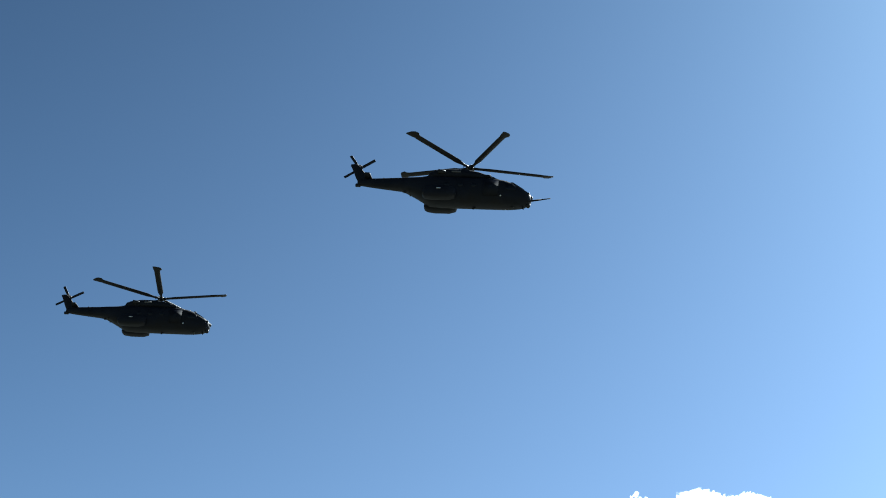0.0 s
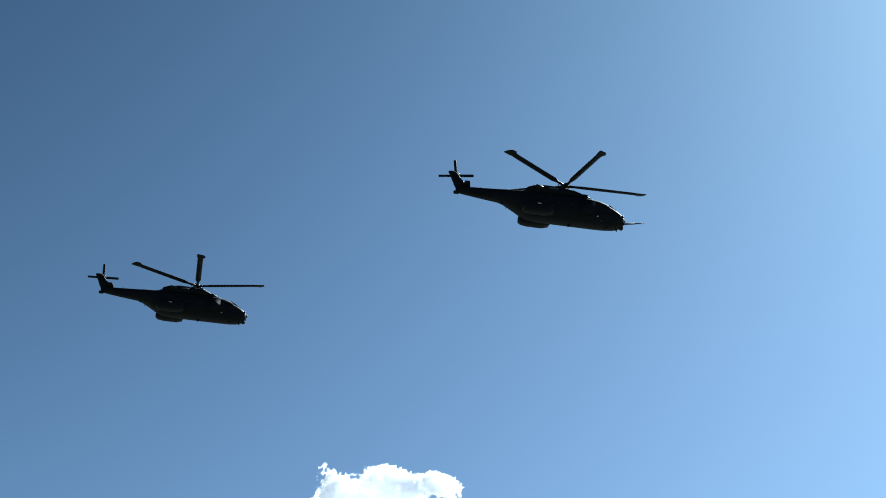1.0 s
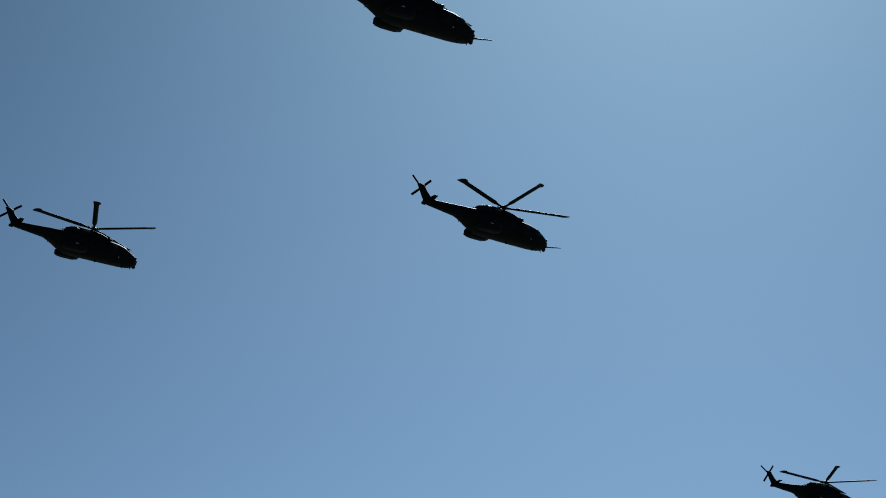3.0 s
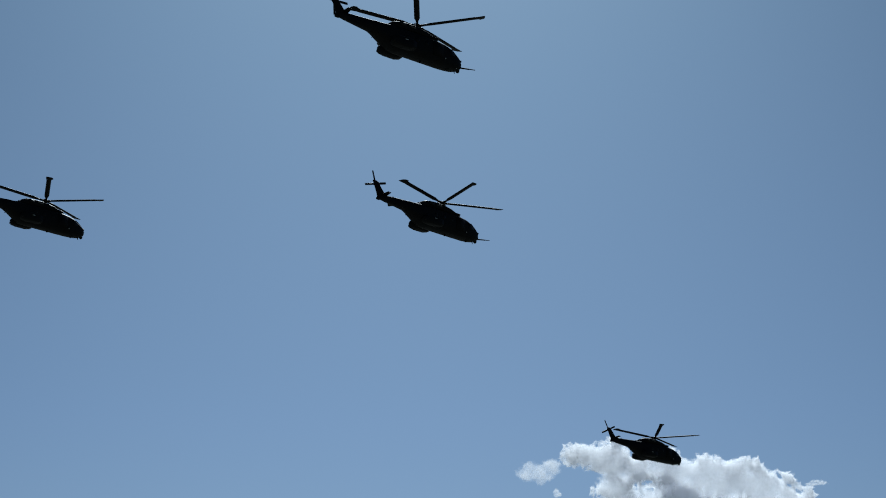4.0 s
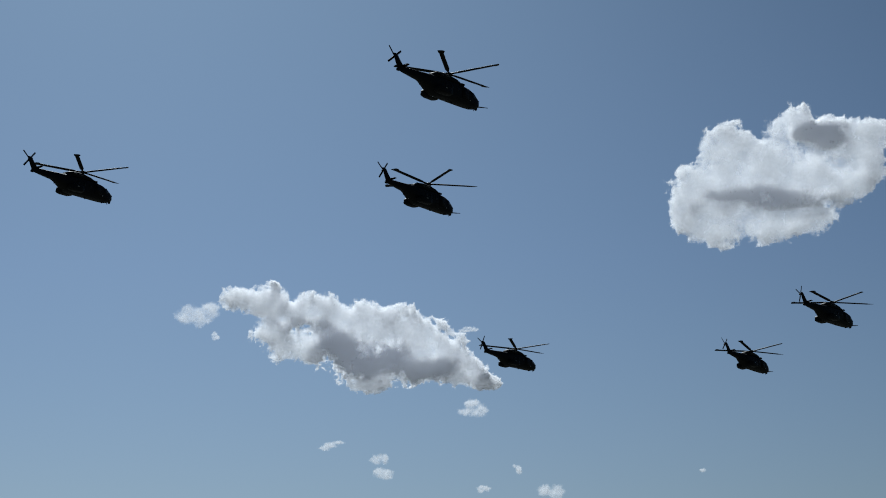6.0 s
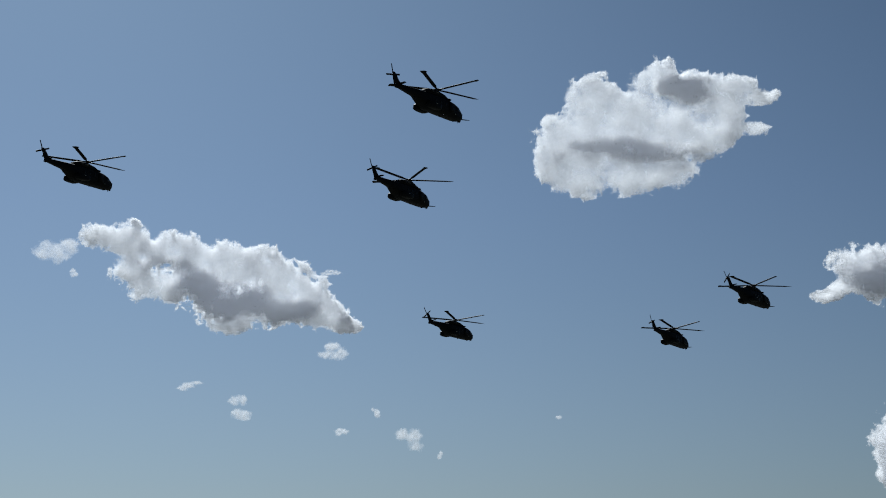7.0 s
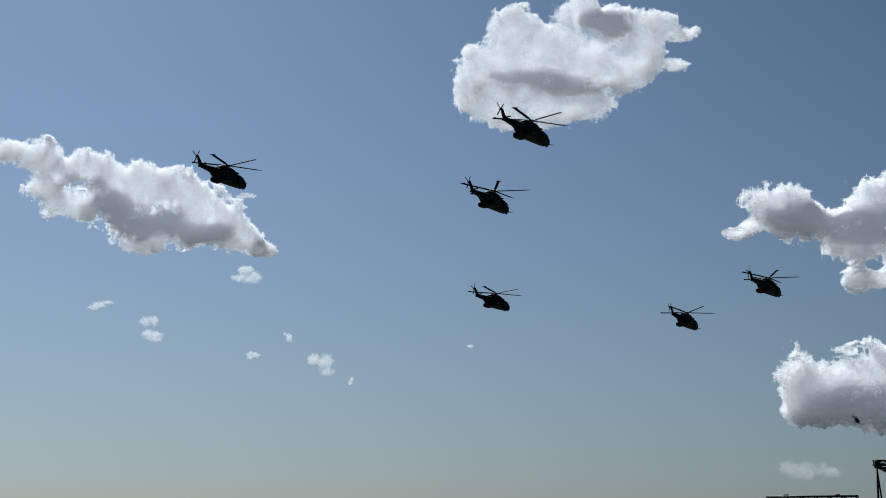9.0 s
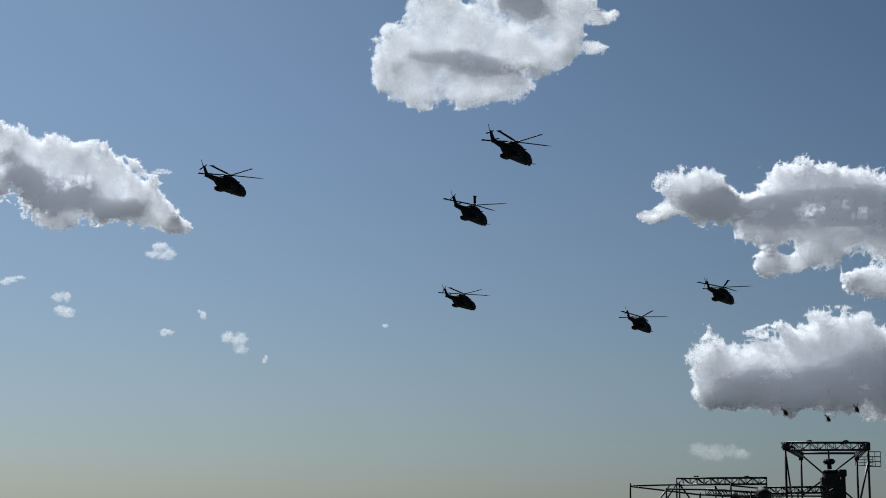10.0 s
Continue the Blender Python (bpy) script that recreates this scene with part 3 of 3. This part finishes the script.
def speaker_tower():
    tower = tagged(new("speaker_tower"), "dark lattice stage tower with cross braces on the field", "stage tower")
    tower.matrix_basis = STAGE
    FL, FR, BL, BR, top = (19.8, 100), (24.58, 100), (22.76, 110), (26.31, 110), 8.27
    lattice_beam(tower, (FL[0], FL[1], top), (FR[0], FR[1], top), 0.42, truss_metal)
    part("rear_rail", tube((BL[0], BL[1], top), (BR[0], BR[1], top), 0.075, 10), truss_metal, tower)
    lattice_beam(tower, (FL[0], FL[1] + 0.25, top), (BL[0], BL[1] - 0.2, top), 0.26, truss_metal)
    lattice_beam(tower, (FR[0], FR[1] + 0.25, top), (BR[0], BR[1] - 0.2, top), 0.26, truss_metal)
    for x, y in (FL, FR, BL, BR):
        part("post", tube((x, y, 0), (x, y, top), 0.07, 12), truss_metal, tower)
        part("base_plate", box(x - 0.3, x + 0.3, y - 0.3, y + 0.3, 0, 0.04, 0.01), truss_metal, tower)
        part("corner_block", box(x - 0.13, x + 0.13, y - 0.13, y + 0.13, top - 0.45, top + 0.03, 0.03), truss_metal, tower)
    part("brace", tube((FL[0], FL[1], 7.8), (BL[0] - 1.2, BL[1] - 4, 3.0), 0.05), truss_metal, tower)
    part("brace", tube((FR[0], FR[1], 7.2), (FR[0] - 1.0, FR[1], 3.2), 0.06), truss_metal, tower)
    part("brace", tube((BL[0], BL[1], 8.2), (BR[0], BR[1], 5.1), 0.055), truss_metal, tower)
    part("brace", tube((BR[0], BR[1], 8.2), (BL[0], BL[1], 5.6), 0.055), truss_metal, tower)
    for k, x in enumerate((21.2, 23.3)):
        part("chain_motor", box(x - 0.16, x + 0.16, 99.85, 100.15, 8.28, 8.42, 0.04), dark_metal, tower)
    return tower


speaker_tower()


def loudspeaker_array():
    rig = tagged(new("loudspeaker_array"), "black hanging line of loudspeaker boxes under the tower", "loudspeaker")
    rig.matrix_basis = STAGE
    part("hoist", tube((23.42, 105, 8.2), (23.42, 105, 7.62), 0.05), dark_metal, rig)
    part("hoist_motor", box(23.1, 23.75, 104.7, 105.3, 7.3, 7.62, 0.08), dark_metal, rig)
    part("hanger", tube((23.42, 105, 7.3), (23.45, 105, 7.0), 0.14, 10), dark_metal, rig)
    part("fly_bar", box(23.0, 23.95, 104.8, 105.2, 6.72, 6.95, 0.05), dark_metal, rig)
    part("amplifier_box", box(23.98, 24.42, 104.75, 105.2, 6.55, 6.98, 0.03), speaker_black, rig, smooth=False)
    z = 6.72
    for k, (w, shift) in enumerate(((0.46, -0.05), (0.58, 0.0), (0.62, -0.02), (0.64, 0.0), (0.64, 0.0), (0.66, 0.0), (0.66, 0.02), (0.66, 0.05))):
        x = 23.55 + shift
        cab = part("speaker_box", box(x - w, x + w, 104.5, 105.3, z - 0.335, z, 0.012), speaker_black, rig, smooth=False)
        for side in (-1, 1):
            part("rigging_plate", box(x + side * w - 0.02, x + side * w + 0.02, 104.6, 104.75, z - 0.36, z + 0.02, 0), dark_metal, cab, smooth=False)
        z -= 0.345
    part("speaker_box", box(22.88, 23.05, 104.7, 105.2, 5.9, 6.5, 0.02), speaker_black, rig, smooth=False)
    part("speaker_box", box(24.12, 24.32, 104.7, 105.2, 5.2, 6.55, 0.02), speaker_black, rig, smooth=False)
    part("cable", tube((23.2, 105.3, 6.8), (23.1, 105.4, 0.0), 0.03), rubber, rig)
    return rig


loudspeaker_array()


def antenna_panel(x, y, z0, w, h):
    ob = tagged(new("grid_panel"), "pale wire grid panel clamped to the tower", "grid panel", "grid panels")
    ob.matrix_basis = STAGE
    for k in range(4):
        part("rail", tube((x, y, z0 + h * k / 3), (x + w, y, z0 + h * k / 3), 0.025), scaffold_metal, ob)
    for k in range(3):
        part("rail", tube((x + w * k / 2, y, z0), (x + w * k / 2, y, z0 + h), 0.02), scaffold_metal, ob)
    return ob


antenna_panel(24.62, 99.9, 6.9, 0.65, 0.85)
antenna_panel(26.25, 110.1, 7.5, 1.1, 0.55)


def scaffold():
    roof = tagged(new("stage_scaffold"), "low stage roof scaffold of tubes and lattice beams", "scaffold")
    roof.matrix_basis = STAGE
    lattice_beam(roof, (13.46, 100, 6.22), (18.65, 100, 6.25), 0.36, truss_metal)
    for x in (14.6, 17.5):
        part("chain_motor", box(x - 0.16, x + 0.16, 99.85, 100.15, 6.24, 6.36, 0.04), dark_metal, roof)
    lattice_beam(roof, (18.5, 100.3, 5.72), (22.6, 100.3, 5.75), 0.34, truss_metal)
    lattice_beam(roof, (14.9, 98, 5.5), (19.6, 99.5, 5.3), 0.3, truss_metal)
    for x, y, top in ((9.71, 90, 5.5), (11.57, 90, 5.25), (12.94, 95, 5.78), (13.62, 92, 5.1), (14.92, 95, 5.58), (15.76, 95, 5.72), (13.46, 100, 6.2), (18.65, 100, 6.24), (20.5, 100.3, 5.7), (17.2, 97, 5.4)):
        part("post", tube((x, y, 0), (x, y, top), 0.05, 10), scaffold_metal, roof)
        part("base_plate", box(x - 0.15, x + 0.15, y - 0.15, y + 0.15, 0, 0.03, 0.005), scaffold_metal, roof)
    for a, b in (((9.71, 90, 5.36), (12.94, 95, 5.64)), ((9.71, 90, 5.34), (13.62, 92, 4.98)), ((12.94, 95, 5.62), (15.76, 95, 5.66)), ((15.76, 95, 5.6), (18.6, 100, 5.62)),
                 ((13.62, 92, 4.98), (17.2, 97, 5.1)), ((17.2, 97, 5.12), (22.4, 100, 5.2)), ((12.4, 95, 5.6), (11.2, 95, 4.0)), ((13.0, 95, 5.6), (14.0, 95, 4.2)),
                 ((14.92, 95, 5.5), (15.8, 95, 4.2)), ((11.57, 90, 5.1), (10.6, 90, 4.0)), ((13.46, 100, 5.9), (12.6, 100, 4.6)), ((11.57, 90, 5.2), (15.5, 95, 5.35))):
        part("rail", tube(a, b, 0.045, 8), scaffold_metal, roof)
    part("spotlight", tube((17.7, 97.2, 5.4), (18.1, 96.8, 5.05), 0.28, 14, 0.34), speaker_black, roof)
    part("spotlight", tube((16.2, 97.4, 5.2), (16.4, 97.0, 4.95), 0.2, 14, 0.24), speaker_black, roof)
    return roof


scaffold()


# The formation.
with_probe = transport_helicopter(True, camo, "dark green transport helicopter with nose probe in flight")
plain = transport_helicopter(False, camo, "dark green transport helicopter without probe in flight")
FLEET = {"B": with_probe, "A": plain}
for key in "CGH":
    FLEET[key] = copy_thing(with_probe, pose(0, 0, 0))
FLEET["E"] = copy_thing(plain, pose(0, 0, 0))
far = light_helicopter()
FAR_FLEET = [(far, (0, 0, 0)), (copy_thing(far, pose(0, 0, 0)), (39.9, 2.9, 0)), (copy_thing(far, pose(0, 0, 0)), (5.1, -30.1, 0))]

# heading, nose-down, bank, then seconds and place
FLIGHT = {
    "B": (74.5, 0.0, 1.2, [
        (0, -57.9, 154.2, 95.4), (0.5, -37.7, 161.9, 95.7), (1, -17.6, 169.3, 96.1), (1.5, 2.6, 176.9, 96.4),
        (2, 22.8, 184.7, 96.1), (2.5, 43.2, 192.5, 95.7), (3.2, 71.4, 203.4, 95.1), (4, 103.8, 215.8, 94.7),
        (4.5, 124.0, 223.4, 94.4), (5, 144.2, 231.1, 94.3), (5.5, 164.5, 238.7, 94.1), (6, 184.9, 246.1, 94.2),
        (6.8, 217.9, 258.2, 94.1), (7.5, 246.7, 268.9, 94.0), (8, 267.2, 276.5, 94.2), (8.5, 287.9, 284.0, 94.2),
        (9, 308.5, 291.7, 93.8), (9.5, 329.4, 299.1, 93.7), (10, 350.1, 306.9, 93.5),
    ]),
    "C": (79.0, 0.2, 0.7, [
        (0, -86.4, 110.7, 104.7), (0.5, -64.8, 120.1, 104.3), (1, -43.2, 129.3, 103.9), (1.5, -21.8, 138.4, 103.5),
        (2, -0.6, 147.4, 103.5), (2.5, 20.8, 156.1, 103.2), (3.2, 50.1, 167.7, 103.4), (4, 83.3, 180.8, 103.1),
        (4.5, 103.9, 188.9, 102.6), (5, 124.4, 196.8, 102.0), (5.5, 144.5, 204.6, 101.4), (6, 164.5, 212.3, 100.9),
        (6.8, 196.1, 224.1, 100.2), (7.5, 223.4, 234.1, 99.8), (8, 242.6, 241.1, 99.7), (8.5, 262.0, 247.8, 99.6),
        (9, 281.3, 254.0, 99.7), (9.5, 300.3, 260.3, 99.5), (10, 319.5, 266.1, 99.1),
    ]),
    "G": (75.6, 1.2, -1.5, [
        (0, 71.7, 200.4, 79.7), (0.5, 92.6, 208.2, 80.6), (1, 113.3, 216.0, 81.5), (1.5, 133.9, 223.7, 82.2),
        (2, 154.6, 231.4, 82.9), (2.5, 175.2, 238.9, 83.5), (3.2, 204.0, 249.4, 84.1), (4, 236.8, 261.1, 84.5),
        (4.5, 257.2, 268.4, 84.5), (5, 277.6, 275.6, 84.3), (5.5, 297.9, 282.6, 84.2), (6, 318.0, 289.8, 84.2),
        (6.8, 350.4, 300.8, 83.9), (7.5, 378.6, 310.2, 83.2), (8, 398.7, 316.9, 82.6), (8.5, 418.6, 323.6, 81.8),
        (9, 438.6, 330.2, 80.9), (9.5, 458.5, 336.7, 79.8), (10, 478.3, 343.0, 79.1),
    ]),
    "H": (79.4, 0.5, -0.1, [
        (0, 32.5, 144.0, 78.8), (0.5, 54.4, 152.3, 79.3), (1, 76.3, 160.4, 79.6), (1.5, 98.3, 168.5, 79.7),
        (2, 120.2, 176.4, 79.8), (2.5, 142.2, 184.0, 79.8), (3.2, 172.7, 194.4, 79.7), (4, 207.6, 206.2, 79.4),
        (4.5, 228.1, 214.2, 79.9), (5, 248.6, 222.2, 80.7), (5.5, 268.8, 230.3, 81.5), (6, 288.8, 238.7, 82.5),
        (6.8, 321.8, 250.8, 83.3), (7.5, 350.8, 261.1, 83.8), (8, 371.7, 268.0, 83.8), (8.5, 392.7, 274.8, 83.5),
        (9, 413.5, 281.7, 83.0), (9.5, 434.4, 288.3, 82.2), (10, 455.2, 294.9, 81.6),
    ]),
    "A": (72.6, -0.9, -0.2, [
        (0, -109.3, 178.5, 96.2), (0.5, -89.1, 188.2, 96.9), (1, -69.1, 197.6, 97.8), (1.5, -49.0, 207.0, 98.9),
        (2, -28.8, 216.6, 99.3), (2.5, -8.6, 226.2, 99.5), (3.2, 20.0, 239.2, 99.7), (4, 52.5, 252.7, 99.5),
        (4.5, 72.7, 261.0, 99.3), (5, 93.1, 269.1, 99.0), (5.5, 113.4, 277.0, 98.6), (6, 133.3, 285.0, 98.4),
        (6.8, 165.2, 297.5, 97.8), (7.5, 193.2, 307.9, 97.5), (8, 213.3, 314.9, 97.5), (8.5, 233.2, 322.0, 97.6),
        (9, 253.0, 328.9, 97.5), (9.5, 272.8, 335.6, 97.6), (10, 292.4, 342.4, 97.6),
    ]),
    "E": (77.6, -0.0, -0.6, [
        (0, 28.5, 222.7, 85.2), (0.5, 48.6, 231.8, 85.5), (1, 68.7, 240.6, 85.8), (1.5, 88.7, 249.4, 86.0),
        (2, 108.7, 258.0, 86.3), (2.5, 129.2, 265.9, 86.0), (3.2, 156.9, 277.8, 85.6), (4, 188.6, 291.1, 85.4),
        (4.5, 208.4, 299.0, 85.4), (5, 228.3, 306.8, 85.5), (5.5, 248.1, 314.6, 85.4), (6, 268.0, 322.0, 85.6),
        (6.8, 299.6, 333.7, 85.6), (7.5, 327.2, 343.8, 85.5), (8, 346.9, 350.8, 85.5), (8.5, 366.4, 357.8, 85.3),
        (9, 386.2, 364.4, 85.2), (9.5, 405.7, 371.0, 85.0), (10, 425.4, 377.5, 84.5),
    ]),
}
# main rotor: start angle, turn rate in degrees a second, and the drift of its governor in degrees
SPIN = {"B": (5.0, 1287.5, [(0, 5.1), (0.5, 4), (1, 1.7), (1.5, 1.8), (2, 3.8), (2.5, 3.8), (4, 0.4), (4.5, 0.4), (5, 1.5), (5.5, 3.5), (6, 3.2), (7.5, 1.8), (8, -0.8), (8.5, -1.9), (9, -2.3), (9.5, -1.7), (10, -2.8)]),
        "A": (-10.3, 1286.0, [(0, -2), (0.5, -0.2), (1, 2.9), (1.5, 3.4), (2, 1.2), (2.5, 0.3), (4, 4.2), (4.5, 1.4), (5, -0.5), (5.5, 1), (6, 1.5), (7.5, -3.9), (8, -0.6), (8.5, 2.7), (9, 0.6), (9.5, -1.9), (10, -1.1)]),
        "C": (-27.3, 1287.3, [(0, 7), (4, 7), (4.5, 3.8), (5, 2.4), (5.5, 3.4), (6, 4.5), (7.5, -2.5), (8, -3.1), (8.5, 0), (9, 2), (9.5, 3.6), (10, 4.4)]),
        "E": (-15.9, 1285.9, [(0, 2.1), (4, 2.1), (4.5, 0.7), (5, 2.1), (5.5, -0.6), (6, -3.1), (7.5, -3.7), (8, -3.3), (8.5, -0.3), (9, 3.2), (9.5, 5.1), (10, 4.2)]),
        "G": (-31.5, 1285.4, [(0, -2.5), (5, -2.5), (5.5, -3.3), (6, -2.7), (7.5, 0.7), (8, 0.1), (8.5, 3.5), (9, 2.9), (9.5, -0.1), (10, 2.2)]),
        "H": (-11.0, 1281.6, [(0, -10.2), (6, -10.2), (7.5, -3.5), (8, 1.1), (8.5, 4.3), (9, -0.2), (9.5, -0.2), (10, 7.1)])}
# tail rotor start angles
TAIL_START = {"B": 35, "A": 30, "C": 22, "G": 31, "H": -39, "E": 45}


def rotor_of(heli, name):
    return [c for c in heli.children if c.name.split(".")[0] == name][0]


def motions():
    ticks = [n / 30 for n in range(301)]
    for key, heli in FLEET.items():
        heading, down, bank, places = FLIGHT[key]
        walk(heli, [(t, pose(x, y, z, bank, down, 90 - heading)) for t, x, y, z in places])
        start, rate, drift = SPIN[key]
        at, off = zip(*drift)
        walk(rotor_of(heli, "main_rotor"), [(t, ROTOR_REST @ pose(0, 0, 0, 0, 0, start + rate * t + float(np.interp(t, at, off)))) for t in ticks])
        walk(rotor_of(heli, "tail_rotor"), [(t, TAIL_REST @ pose(0, 0, 0, 0, 0, TAIL_START[key] - 477.0 * t)) for t in ticks])
    for n, (heli, (dx, dy, dz)) in enumerate(FAR_FLEET):
        walk(heli, [(t, pose(1.3 * (622.5 + dx + 44.0 * (t - 10)), 1.3 * (374.9 + dy + 18.2 * (t - 10)), 78.0 + dz, 0, 12, 16)) for t in (0, 2.5, 5, 7.5, 10)])
        walk(rotor_of(heli, "main_rotor"), [(t, pose(0, 0, 3.1, 0, 4, 0) @ pose(0, 0, 0, 0, 0, 40 * n + 2340 * t)) for t in ticks])
        walk(rotor_of(heli, "tail_rotor"), [(t, pose(-6.6, 0.2, 1.9, 90, 0, 0) @ pose(0, 0, 0, 0, 0, 500 * t)) for t in ticks])


motions()
